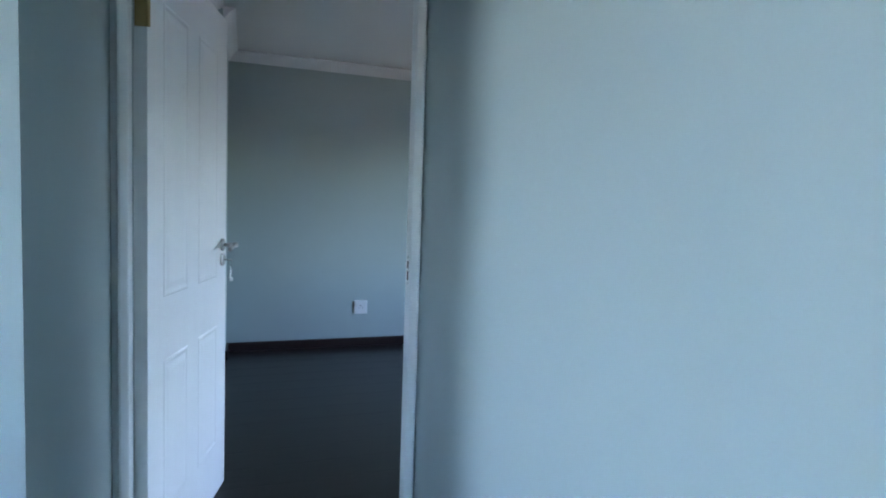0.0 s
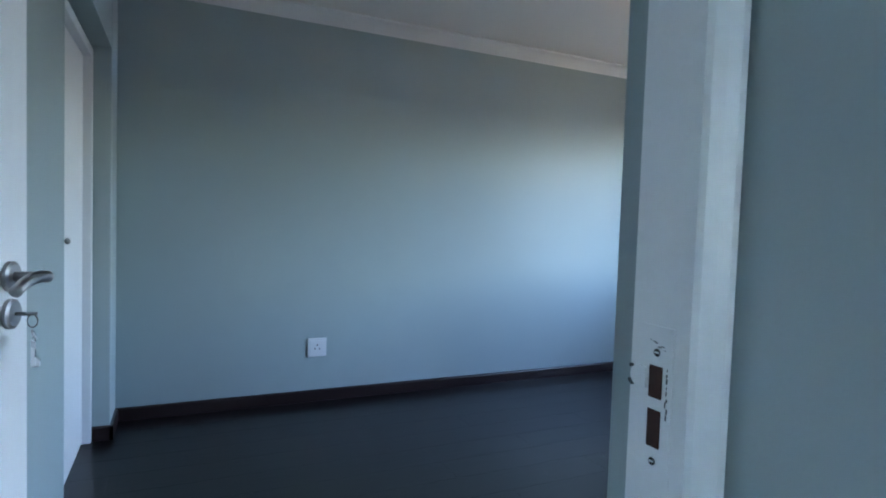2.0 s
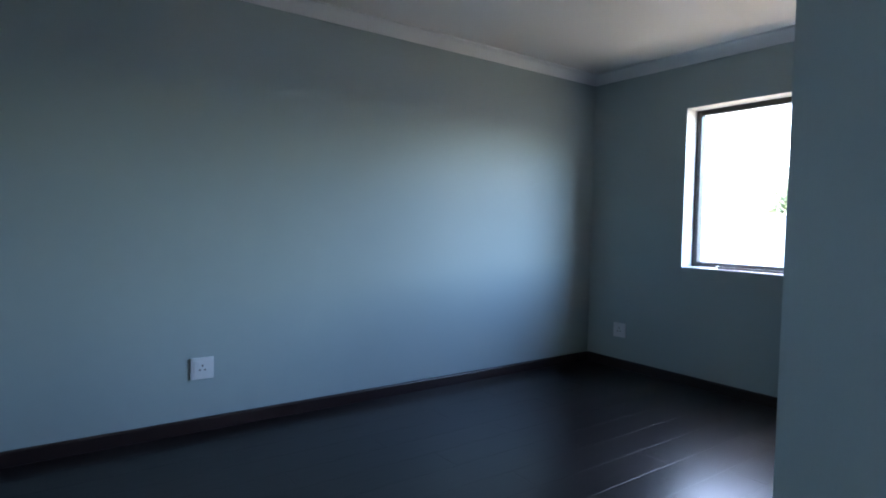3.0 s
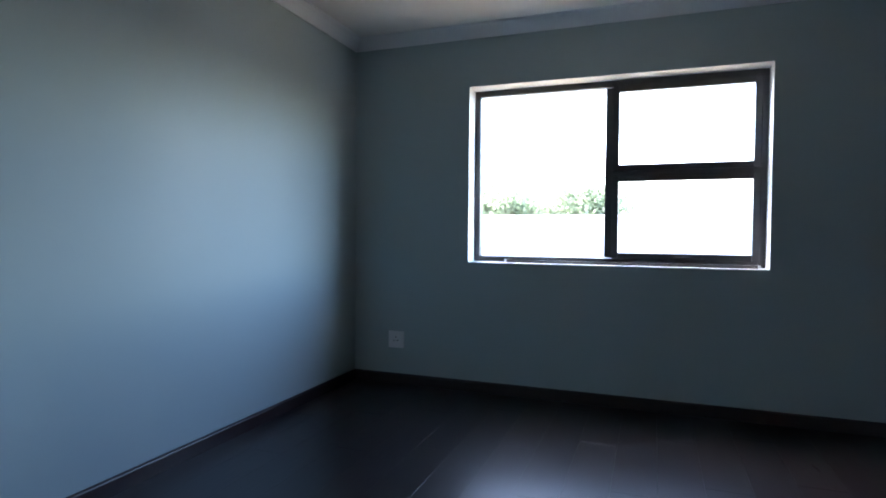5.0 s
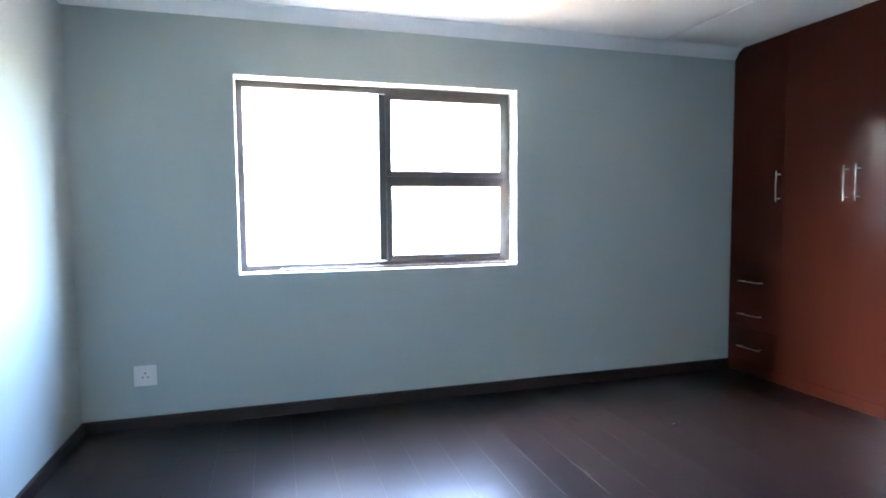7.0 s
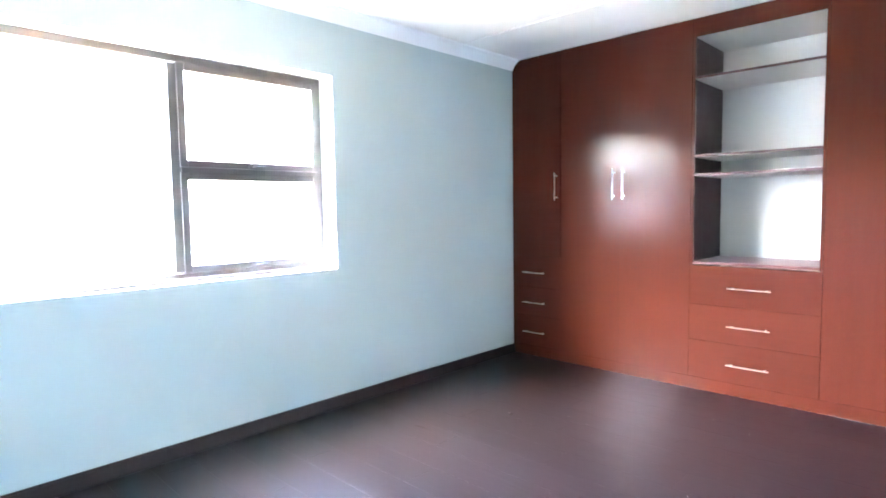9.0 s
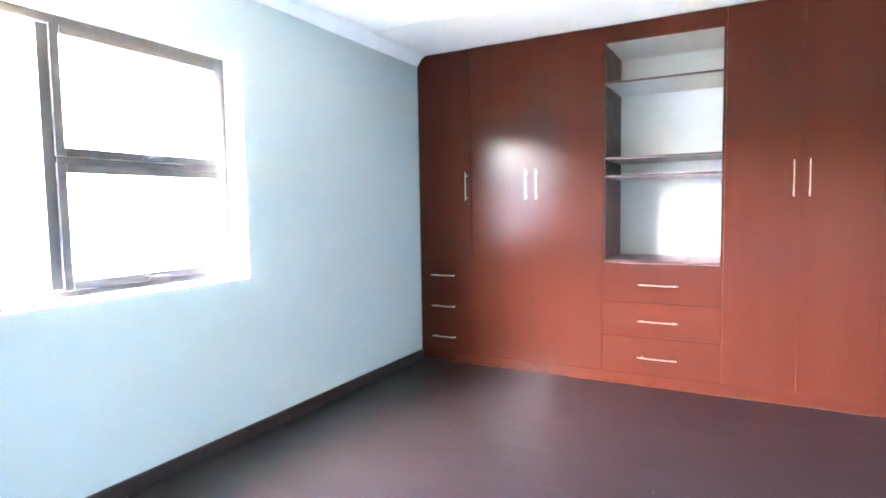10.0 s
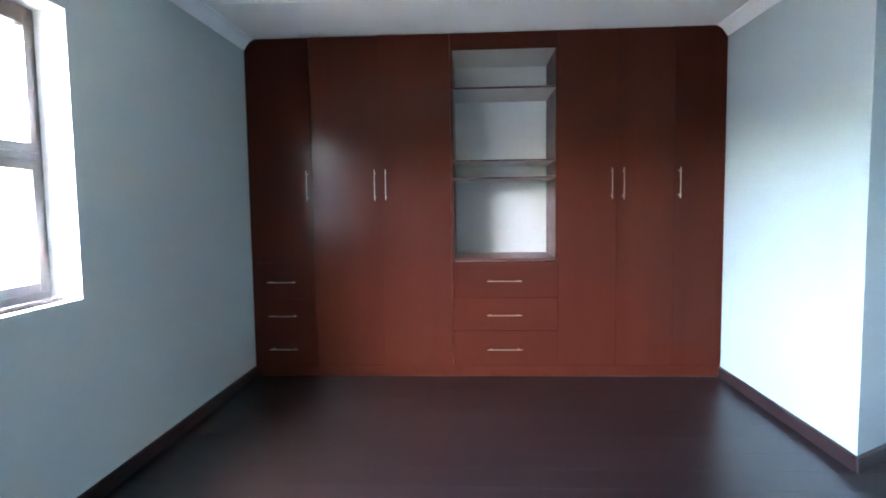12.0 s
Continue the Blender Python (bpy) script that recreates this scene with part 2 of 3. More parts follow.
prism(bm, COVE, (1.115, -0.56, CEILING), (0, 1, 0), up, (1, 0, 0), 1.225)
structure("cornice", bm, TRIM, "white coved plaster cornice round the ceiling", "cornice")

# skirting
BASE = [(0, 0), (0.016, 0), (0.016, SKIRT_H - 0.010), (0.013, SKIRT_H - 0.004), (0.007, SKIRT_H), (0, SKIRT_H)]
bm = bmesh.new()
prism(bm, BASE, (0, YN, 0), (0, -1, 0), up, (1, 0, 0), XE)
prism(bm, BASE, (0, -0.485, 0), (1, 0, 0), up, (0, 1, 0), YN + 0.485)
prism(bm, BASE, (0, -0.485, 0), (0, 1, 0), up, (1, 0, 0), 0.296)
prism(bm, BASE, (0.28, -0.565, 0), (1, 0, 0), up, (0, 1, 0), 0.096)
prism(bm, BASE, (1.115, -0.560, 0), (0, 1, 0), up, (1, 0, 0), 1.225)
prism(bm, BASE, (XA - 0.012, YS, 0), (0, 1, 0), up, (1, 0, 0), XE - XA + 0.012)
prism(bm, BASE, (XC, YP1, 0), side, up, end.normalized(), end.length + 0.012)
structure("baseboard", bm, SKIRT, "dark stained wooden skirting board", "skirting board")


# ---- window ----
def frame_ring(bm, x0, x1, z0, z1, y0, y1, w, bevel=0.003):
    box(bm, x0, x0 + w, y0, y1, z0, z1, bevel), box(bm, x1 - w, x1, y0, y1, z0, z1, bevel)
    box(bm, x0 + w, x1 - w, y0, y1, z0, z0 + w, bevel), box(bm, x0 + w, x1 - w, y0, y1, z1 - w, z1, bevel)
    return bm


win = thing("window_1", "bronze aluminium window with one fixed and two hinged panes", "window", kind="structure")
GY = YN + 0.145
bm = frame_ring(bmesh.new(), WX0 + 0.004, WX1 - 0.004, WZ0 + 0.006, WZ1 - 0.004, GY - 0.01, GY + 0.05, 0.040)
box(bm, 1.772, 1.825, GY - 0.012, GY + 0.05, WZ0 + 0.05, WZ1 - 0.05, 0.003)
box(bm, 1.825, WX1 - 0.044, GY - 0.012, GY + 0.05, 1.470, 1.515, 0.003)
part("window_frame", bm, ALU, win)
for z0, z1 in ((WZ0 + 0.044, 1.478), (1.507, WZ1 - 0.042)):
    sash = part("sash", frame_ring(bmesh.new(), 1.818, WX1 - 0.038, z0, z1, GY - 0.024, GY + 0.02, 0.040), ALU, win)
    part("pane", box(bmesh.new(), 1.855, WX1 - 0.073, GY, GY + 0.005, z0 + 0.03, z1 - 0.03), GLASS, sash).visible_shadow = False
    bm = box(bmesh.new(), 2.20, 2.27, GY - 0.030, GY - 0.022, z0 + 0.008, z0 + 0.026, 0.002)
    box(bm, 2.225, 2.30, GY - 0.045, GY - 0.030, z0 + 0.010, z0 + 0.022, 0.003)
    part("handle", bm, ALU, sash, "dark casement fastener")
part("pane", box(bmesh.new(), WX0 + 0.040, 1.776, GY + 0.01, GY + 0.015, WZ0 + 0.045, WZ1 - 0.045), GLASS, win).visible_shadow = False
bm = bmesh.new()
box(bm, WX0, WX1, YN - 0.002, GY - 0.010, WZ0, WZ0 + 0.005, 0.002, 1)
part("window_sill", bm, REVEAL, win, "white plaster sill")
for x0, x1 in ((WX0, WX0 + 0.004), (WX1 - 0.004, WX1)):
    part("reveal", box(bmesh.new(), x0, x1, YN - 0.002, GY - 0.010, WZ0 + 0.005, WZ1 - 0.004), REVEAL, win, "white reveal lining")
part("reveal", box(bmesh.new(), WX0, WX1, YN - 0.002, GY - 0.010, WZ1 - 0.004, WZ1), REVEAL, win, "white reveal lining")
bar = thing("curtain_rail", "thin pale metal rail lying on the window sill", "rail")
RY, RZ = YN + 0.046, WZ0 + 0.0052
bm = box(bmesh.new(), 1.13, 2.665, RY, RY + 0.026, RZ, RZ + 0.003, 0.0008, 1)
for y in (RY, RY + 0.023):
    box(bm, 1.13, 2.665, y, y + 0.003, RZ + 0.0031, RZ + 0.019, 0.0008, 1)
for y in (RY + 0.003, RY + 0.018):
    box(bm, 1.13, 2.665, y, y + 0.005, RZ + 0.0165, RZ + 0.019)
part("rail", bm, RAIL, bar)
for x in (1.122, 2.657):
    part("end_cap", box(bmesh.new(), x, x + 0.016, RY - 0.002, RY + 0.028, RZ, RZ + 0.021, 0.002), PLASTIC, bar)


# ---- sockets ----
def socket(m, label):
    """A wall plate 122 mm square, facing local -y, with a recessed panel, three holes and a rocker."""
    s = thing("power_socket", label, "socket", at=m)
    bm = box(bmesh.new(), -0.061, 0.061, -0.010, 0, -0.061, 0.061, 0.004, 3)
    part("plate", bm, PLASTIC, s)
    bm = box(bmesh.new(), -0.045, 0.045, -0.0125, -0.009, -0.045, 0.045, 0.002, 2)
    face = part("insert", bm, PLASTIC, s)
    # solid black discs; the dark of the holes is painted on
    bm = bmesh.new()
    for x, z, r in ((0, 0.016, 0.0052), (-0.014, -0.008, 0.0045), (0.014, -0.008, 0.0045)):
        rod(bm, (x, -0.0132, z), (x, -0.0120, z), r, 12)
    part("pin_holes", bm, BLACK, face, "three black discs for the shade in the pin holes")
    part("rocker", box(bmesh.new(), -0.030, -0.014, -0.0155, -0.012, 0.016, 0.034, 0.0015), PLASTIC, face, "white rocker switch")
    for x in (-0.053, 0.053):
        part("screw", rod(bmesh.new(), (x, -0.0112, 0), (x, -0.0095, 0), 0.003, 10), PLASTIC, s)
    return s


socket(pose(0.0, 0.655, 0.354, 0, 0, 90), "white square wall socket plate on the blue-grey wall")
socket(pose(0.340, YN, 0.322, 0, 0, 0), "white square wall socket plate under the window wall corner")


# ---- bedroom door, frame and its hardware ----
fr = thing("door_frame_1", "off-white painted steel door frame with worn strike plate", "door frame", kind="structure")
def jamb(y, sign, wide):
    bm = bmesh.new()
    d = XD1 - XD0
    prof = [(0, 0), (0, d - 0.003), (0.003, d + 0.001), (0.010, d + 0.007), (0.017, d + 0.012), (0.022, d + 0.013), (0.025, d + 0.010), (0.028, d + 0.002), (wide, d - 0.004), (wide, 0.0)]
    prism(bm, prof, (XD0, y, 0), (0, sign, 0), (1, 0, 0), (0, 0, 1), 2.085)
    return part("jamb", bm, TRIM, fr)


right_jamb = jamb(YJ1, 1, 0.032)
jamb(YJ0, -1, 0.041)
bm = box(bmesh.new(), XD0, XD1, YJ0, YJ1, 2.035, 2.083, 0.003)
box(bm, XD0 + 0.030, XD1 - 0.006, YJ0, YJ1, 2.021, 2.040, 0.003)
part("head", bm, TRIM, fr)
sp = part("strike_plate", box(bmesh.new(), XD0 + 0.006, XD0 + 0.042, YJ1 - 0.0006, YJ1 + 0.002, 0.992, 1.118, 0.0003, 1), TRIM, right_jamb, "paint-covered steel strike plate")
# proud rust-brown blocks; their darkness is the open slots' shade, painted
for z0, z1 in ((1.0640, 1.0880), (1.027, 1.055)):
    part("slot", box(bmesh.new(), XD0 + 0.0205, XD0 + 0.0325, YJ1 - 0.0016, YJ1, z0, z1), RUSTY, sp, "rusty latch slot with its inner shade as colour")
for z in (1.098, 1.016):
    part("screw", rod(bmesh.new(), (XD0 + 0.0265, YJ1 - 0.0012, z), (XD0 + 0.0265, YJ1, z), 0.0030, 12), BLACK, sp, "dark scratched screw head")
for z in (1.098, 1.016):
    part("screw_slot", box(bmesh.new(), XD0 + 0.0243, XD0 + 0.0287, YJ1 - 0.0016, YJ1 - 0.0011, z - 0.0005, z + 0.0007), TRIM, sp, "paint-filled screw slot")
# rounded lip folded round the jamb's edge, with rubbed ends
bm = rod(bmesh.new(), (XD0 + 0.010, YJ1 + 0.001, 1.077), (XD0 + 0.010, YJ1 - 0.0022, 1.077), 0.0092, 24, 0.0082)
box(bm, XD0 + 0.009, XD0 + 0.018, YJ1 - 0.0021, YJ1 + 0.001, 1.0690, 1.0850, 0.0008, 1)
part("lip", bm, TRIM, sp, "paint-covered rounded lip")
bm = bmesh.new()
rnd = random.Random(5)
for x, z, r in ((0.0025, 1.0835, 0.0016), (0.0018, 1.0715, 0.0019), (0.0040, 1.0695, 0.0012)):
    rod(bm, (XD0 + x, YJ1 - 0.0028, z), (XD0 + x, YJ1 - 0.0005, z), r, 9, r * 0.8)
part("rubbed_spots", bm, RUB, sp, "bare grey spots on the lip")
bm = bmesh.new()
for k in range(9):
    z = 1.050 + 0.0045 * k
    x = XD0 + 0.0365 + rnd.uniform(-0.0008, 0.0008)
    box(bm, x, x + rnd.uniform(0.0005, 0.0015), YJ1 - 0.0010, YJ1 - 0.0002, z, z + rnd.uniform(0.002, 0.0045))
for k in range(6):
    x, z = XD0 + 0.019 + 0.0028 * k, 1.1055 - 0.0009 * k + rnd.uniform(-0.0012, 0.0012)
    box(bm, x, x + rnd.uniform(0.0012, 0.0034), YJ1 - 0.0010, YJ1 - 0.0002, z, z + rnd.uniform(0.0004, 0.0010))
part("chips", bm, RUB, sp, "dark scratches in the paint")

LW, LH, LT = 0.81, 2.025, 0.040


def panel_door(parent, mat):
    """A moulded four-panel leaf: hinge edge at x = 0, faces at y = 0 and y = -LT, with raised panels on the front."""
    bm = box(bmesh.new(), 0, LW, -LT, 0, 0.006, LH, 0.0015, 1)
    leaf = part("leaf", bm, mat, parent)
    cols = ((0.115, 0.335), (0.448, 0.678))
    rows = ((0.23, 0.74), (0.945, 1.86))
    for x0, x1 in cols:
        for z0, z1 in rows:
            bm = bmesh.new()
            loops = ((0, 0.0004), (0.005, 0.0032), (0.010, 0.0036), (0.018, 0.0010), (0.024, 0.0008), (0.044, 0.0038))
            rings = []
            for d, h in loops:
                rings.append([bm.verts.new((x, h, z)) for x, z in ((x0 + d, z0 + d), (x1 - d, z0 + d), (x1 - d, z1 - d), (x0 + d, z1 - d))])
            for a, c in zip(rings, rings[1:]):
                for k in range(4):
                    bm.faces.new((a[k], a[(k + 1) % 4], c[(k + 1) % 4], c[k]))
            bm.faces.new(rings[-1])
            part("panel", bm, mat, leaf, "raised moulded panel")
    return leaf


def lever_set(leaf, front):
    """Round roses, a curved lever, an escutcheon and a key with a spare hanging from its ring."""
    x, z = LW - 0.060, 1.074
    s = 1 if front else -1
    y0 = 0 if front else -LT
    rose = part("rose", rod(rod(bmesh.new(), (x, y0, z), (x, y0 + s * 0.007, z), 0.026, 28), (x, y0 + s * 0.007, z), (x, y0 + s * 0.010, z), 0.026, 28, 0.021), STEEL, leaf, "round brushed steel rose")
    pts, rad = [], []
    for i in range(15):
        u = i / 14
        if u < 0.25:
            pts.append((x, y0 + s * (0.008 + 0.20 * u), z))
            rad.append(0.0090)
        else:
            w = (u - 0.25) / 0.75
            pts.append((x - 0.115 * w if not front else x - 0.118 * w, y0 + s * (0.060 + 0.006 * math.sin(w * math.pi / 2)), z + 0.010 * math.sin(w * 2.2) - 0.020 * w * w))
            rad.append(0.0105 - 0.0015 * w)
    part("lever", sweep(bmesh.new(), pts, rad), STEEL, rose, "curved brushed steel lever handle", True)
    z2 = z - 0.064
    esc = part("escutcheon", rod(rod(bmesh.new(), (x, y0, z2), (x, y0 + s * 0.007, z2), 0.026, 28), (x, y0 + s * 0.007, z2), (x, y0 + s * 0.010, z2), 0.026, 28, 0.021), STEEL, leaf, "round keyhole escutcheon")
    if front:
        bm = rod(bmesh.new(), (x, 0.008, z2), (x, 0.026, z2), 0.0032, 10)
        bmesh.ops.create_cone(bm, cap_ends=True, segments=20, radius1=0.0095, radius2=0.0095, depth=0.003, matrix=pose(x, 0.034, z2, 0, 0, 0))
        part("key", bm, KEY, esc, "steel key in the lock")
        bm = bmesh.new()
        ring = [(x + 0.0, 0.036 + 0.008 * math.sin(a), z2 - 0.012 + 0.011 * math.cos(a)) for a in [k * math.tau / 20 for k in range(21)]]
        sweep(bm, ring, [0.0012] * 21, 6)
        part("key_ring", bm, KEY, esc, "thin wire key ring")
        bm = bmesh.new()
        bmesh.ops.create_cone(bm, cap_ends=True, segments=20, radius1=0.0095, radius2=0.0095, depth=0.003, matrix=pose(x, 0.038, z2 - 0.036, 0, 70, 70))
        box(bm, x - 0.0012, x + 0.0012, 0.0330, 0.0410, z2 - 0.092, z2 - 0.044, 0.0008, 1)
        box(bm, x - 0.001, x + 0.001, 0.0410, 0.0475, z2 - 0.092, z2 - 0.076)
        part("spare_key", bm, KEY_GLINT, esc, "spare key hanging from the ring")


hinge_at = Vector((3.205, -0.608, 0))
free_end = Vector((2.418, -0.417, 0))
swing = math.degrees(math.atan2(free_end.y - hinge_at.y, free_end.x - hinge_at.x))
door = thing("door_1", "open white moulded four-panel door with steel lever handle", "door", kind="structure",
             at=pose(hinge_at.x, hinge_at.y, 0, 0, 0, swing) @ Matrix.Diagonal((1, -1, 1, 1)))
leaf = panel_door(door, DOORP)
lever_set(leaf, True)
for z in (0.22, 1.80):
    bm = rod(bmesh.new(), (-0.004, 0.004, z - 0.05), (-0.004, 0.004, z + 0.05), 0.006, 12)
    box(bm, -0.003, 0.0005, -0.034, 0.0, z - 0.05, z + 0.05)
    part("hinge", bm, BRASS, leaf, "aged brass butt hinge")

# second door, closed, in its recess
fr2 = thing("door_frame_2", "white painted door frame in a shallow recess", "door frame", kind="structure")
for x0, x1 in ((0.282, 0.322), (1.073, 1.113)):
    bm = box(bmesh.new(), x0, x1, -0.690, -0.566, 0, 2.000, 0.004)
    part("jamb", bm, TRIM, fr2)
part("head", box(bmesh.new(), 0.322, 1.073, -0.690, -0.566, 1.955, 2.000, 0.004), TRIM, fr2)
d2 = thing("door_2", "closed white interior door with a small dark knob", "door", kind="structure")
leaf2 = part("leaf", box(bmesh.new(), 0.324, 1.071, -0.645, -0.605, 0.006, 1.953, 0.002, 1), DOORP, d2)
knob = rod(rod(bmesh.new(), (1.005, -0.605, 1.068), (1.005, -0.599, 1.068), 0.022, 24, 0.020), (1.005, -0.600, 1.068), (1.005, -0.575, 1.068), 0.006, 12)
bmesh.ops.create_uvsphere(knob, u_segments=16, v_segments=10, radius=0.0125, matrix=pose(1.005, -0.566, 1.068) @ Matrix.Diagonal((1, 0.8, 1, 1)))
part("knob", knob, KEY, leaf2, "small dark metal door knob", True)


# ---- built-in wardrobe ----
BACK = 5.15
GAP = 0.0006
DT = 0.018


def bar_handle(parent, x, y, z, length, vertical):
    """A square steel bar on two round posts, facing -x."""
    bm = bmesh.new()
    h = length / 2
    if vertical:
        box(bm, x - 0.044, x - 0.036, y - 0.0026, y + 0.0026, z - h, z + h, 0.0012, 1)
        for d in (-h * 0.78, h * 0.78):
            rod(bm, (x - 0.038, y, z + d), (x, y, z + d), 0.004, 10)
    else:
        box(bm, x - 0.044, x - 0.036, y - h, y + h, z - 0.0026, z + 0.0026, 0.0012, 1)
        for d in (-h * 0.78, h * 0.78):
            rod(bm, (x - 0.038, y + d, z), (x, y + d, z), 0.004, 10)
    return part("handle", bm, STEEL, parent, "slim brushed steel bar handle")


def front(parent, name, y0, y1, z0, z1, round_at=0, wood=WOOD, proud=0.0):
    """A flat veneered front; round_at 1 or -1 rounds the upper corner on the +y or -y side."""
    if not round_at:
        return part(name, box(bmesh.new(), XE - proud, XE + DT, y0 + GAP, y1 - GAP, z0 + GAP, z1 - GAP, 0.0007 if wood is WOOD else 0.0018, 1), wood, parent)
    r, a, b, top = 0.085, y0 + GAP, y1 - GAP, z1 - GAP
    arc = [k * math.pi / 20 for k in range(11)]
    if round_at > 0:
        prof = [(a, z0 + GAP), (b, z0 + GAP)] + [(b - r + r * math.cos(q), top - r + r * math.sin(q)) for q in arc] + [(a, top)]
    else:
        prof = [(a, z0 + GAP), (b, z0 + GAP), (b, top)] + [(a + r - r * math.sin(q), top - r + r * math.cos(q)) for q in arc]
    return part(name, prism(bmesh.new(), prof, (XE, 0, 0), (0, 1, 0), (0, 0, 1), (1, 0, 0), DT), WOOD, parent)


# hidden body in a dark colour, which stands for shade in the front gaps
def carcass(parent, y0, y1, z0, z1, mat=EDGE, t=0.016):
    bm = bmesh.new()
    x0, x1 = XE + DT + 0.001, BACK
    box(bm, x0, x1, y0, y0 + t, z0, z1), box(bm, x0, x1, y1 - t, y1, z0, z1)
    box(bm, x0, x1, y0 + t, y1 - t, z0, z0 + t), box(bm, x0, x1, y0 + t, y1 - t, z1 - t, z1)
    box(bm, x1 - 0.006, x1, y0 + t, y1 - t, z0 + t, z1 - t)
    return part("body", bm, mat, parent)


ZB, ZT, ZO = 0.085, 2.495, 2.390
Y1, Y2, Y3, Y4 = 3.430, 2.413, 1.642, 0.820

u1 = thing("wardrobe_unit", "mahogany wardrobe unit with one door over three drawers", "wardrobe", "built-in wardrobe units")
carcass(u1, Y1 + 0.001, YN - 0.004, ZB, 2.38)
# black strip puts the gap's shade into colour
part("gap_strip", box(bmesh.new(), XE + 0.010, XE + DT, Y1 + 0.0015, Y1 + 0.0095, 0.858, ZT - 0.002), BLACK, u1, "black strip standing in for the shade in the gap")
d = front(u1, "door", Y1 + 0.010, YN - 0.003, 0.857, ZT, 1)
bar_handle(d, XE, 3.470, 1.426, 0.220, True)
for z0, z1, zh in ((0.590, 0.857, 0.716), (0.345, 0.590, 0.462), (ZB, 0.345, 0.210)):
    d = front(u1, "drawer", Y1 + 0.002, YN - 0.003, z0, z1)
    bar_handle(d, XE, 3.683, zh, 0.215, False)

u2 = thing("wardrobe_unit", "glossy mahogany wardrobe unit with two tall doors", "wardrobe", "built-in wardrobe units")
carcass(u2, Y2 + 0.001, Y1 - 0.001, ZB, ZT)
for y0, y1, yh, ajar in ((2.928, Y1, 2.970, 1.0), (Y2, 2.928, 2.888, 0.9)):
    d = front(u2, "door", y0, y1, ZB, ZT)
    bar_handle(d, XE, yh, 1.426, 0.224, True)
    if ajar:
        d.matrix_world = Matrix.Translation((XE, y0, 0)) @ pose(0, 0, 0, 0, 0, ajar) @ Matrix.Translation((-XE, -y0, 0))

u3 = thing("wardrobe_unit", "open mahogany shelf unit with white inside over three drawers", "wardrobe", "built-in wardrobe units")
t = 0.018
for y0 in (Y3 + 0.001, Y2 - t):
    sd = part("side", box(bmesh.new(), XE + 0.020, BACK, y0, y0 + t - 0.001, ZB, ZO, 0.001, 1), EDGE, u3, "dark wooden side panel")
    part("edging", box(bmesh.new(), XE + 0.0005, XE + 0.0195, y0 - 0.0005, y0 + t - 0.0005, 0.860, ZO, 0.001, 1), WOOD, sd, "mahogany edging strip")
part("back", box(bmesh.new(), BACK - 0.06, BACK - 0.05, Y3 + t, Y2 - t, ZB, ZO), MELAMINE, u3, "white melamine back panel")
tp = part("top", box(bmesh.new(), XE + 0.008, BACK - 0.06, Y3 + t, Y2 - t, ZO - 0.016, ZO), MELAMINE, u3)
part("edging", box(bmesh.new(), XE + 0.0005, XE + 0.0075, Y3 + t, Y2 - t, ZO - 0.016, ZO, 0.001, 1), WOOD, tp, "mahogany edging strip")
part("fascia", box(bmesh.new(), XE, XE + DT, Y3 + GAP, Y2 - GAP, ZO + GAP, ZT - GAP, 0.0015, 2), WOOD, u3)
for z in (2.108, 1.591, 1.466):
    sh = part("shelf", box(bmesh.new(), XE + 0.006, BACK - 0.06, Y3 + t, Y2 - t, z - 0.010, z + 0.006), MELAMINE, u3)
    part("edging", box(bmesh.new(), XE + 0.002, XE + 0.0058, Y3 + t, Y2 - t, z - 0.010, z + 0.006, 0.001, 1), EDGE, sh, "dark edging strip")
part("shelf", box(bmesh.new(), XE + 0.004, BACK - 0.06, Y3 + t, Y2 - t, 0.862, 0.880, 0.001, 1), EDGE, u3, "dark wooden counter shelf")
for z0, z1, zh in ((0.590, 0.857, 0.716), (0.345, 0.590, 0.464), (ZB, 0.345, 0.209)):
    d = front(u3, "drawer", Y3, Y2, z0, z1, 0, WOOD_H, 0.003)
    bar_handle(d, XE, 2.033, zh, 0.256, False)

u4 = thing("wardrobe_unit", "mahogany wardrobe unit with a pair of tall doors", "wardrobe", "built-in wardrobe units")
carcass(u4, Y4 + 0.001, Y3 - 0.001, ZB, ZT)
for y0, y1, yh in ((1.226, Y3, 1.266), (Y4, 1.226, 1.184)):
    d = front(u4, "door", y0, y1, ZB, ZT)
    bar_handle(d, XE, yh, 1.412, 0.224, True)
u5 = thing("wardrobe_unit", "mahogany wardrobe unit with a single tall door", "wardrobe", "built-in wardrobe units")
carcass(u5, YS + 0.004, Y4 - 0.001, ZB, 2.38)
d = front(u5, "door", YS + 0.003, Y4, ZB, ZT, -1)
bar_handle(d, XE, 0.792, 1.410, 0.220, True)

# plinth
plinth = thing("wardrobe_plinth", "mahogany plinth board under the wardrobe doors", "plinth")
part("board", box(bmesh.new(), XE + 0.001, XE + DT, YS + 0.003, YN - 0.003, 0.0, ZB - 0.001, 0.0015, 1), WOOD, plinth)
part("sealant_bead", prism(bmesh.new(), [(0, 0), (-0.0018, 0), (-0.0012, 0.0012), (0, 0.002)], (XE + 0.001, YS + 0.02, 0.0002), (1, 0, 0), up, (0, 1, 0), 1.15), RAIL, plinth, "thin pale sealant bead")
box_bm = box(bmesh.new(), XE + DT, BACK, YS + 0.003, YN - 0.003, 0.0, ZB - 0.002)
part("base", box_bm, EDGE, plinth)


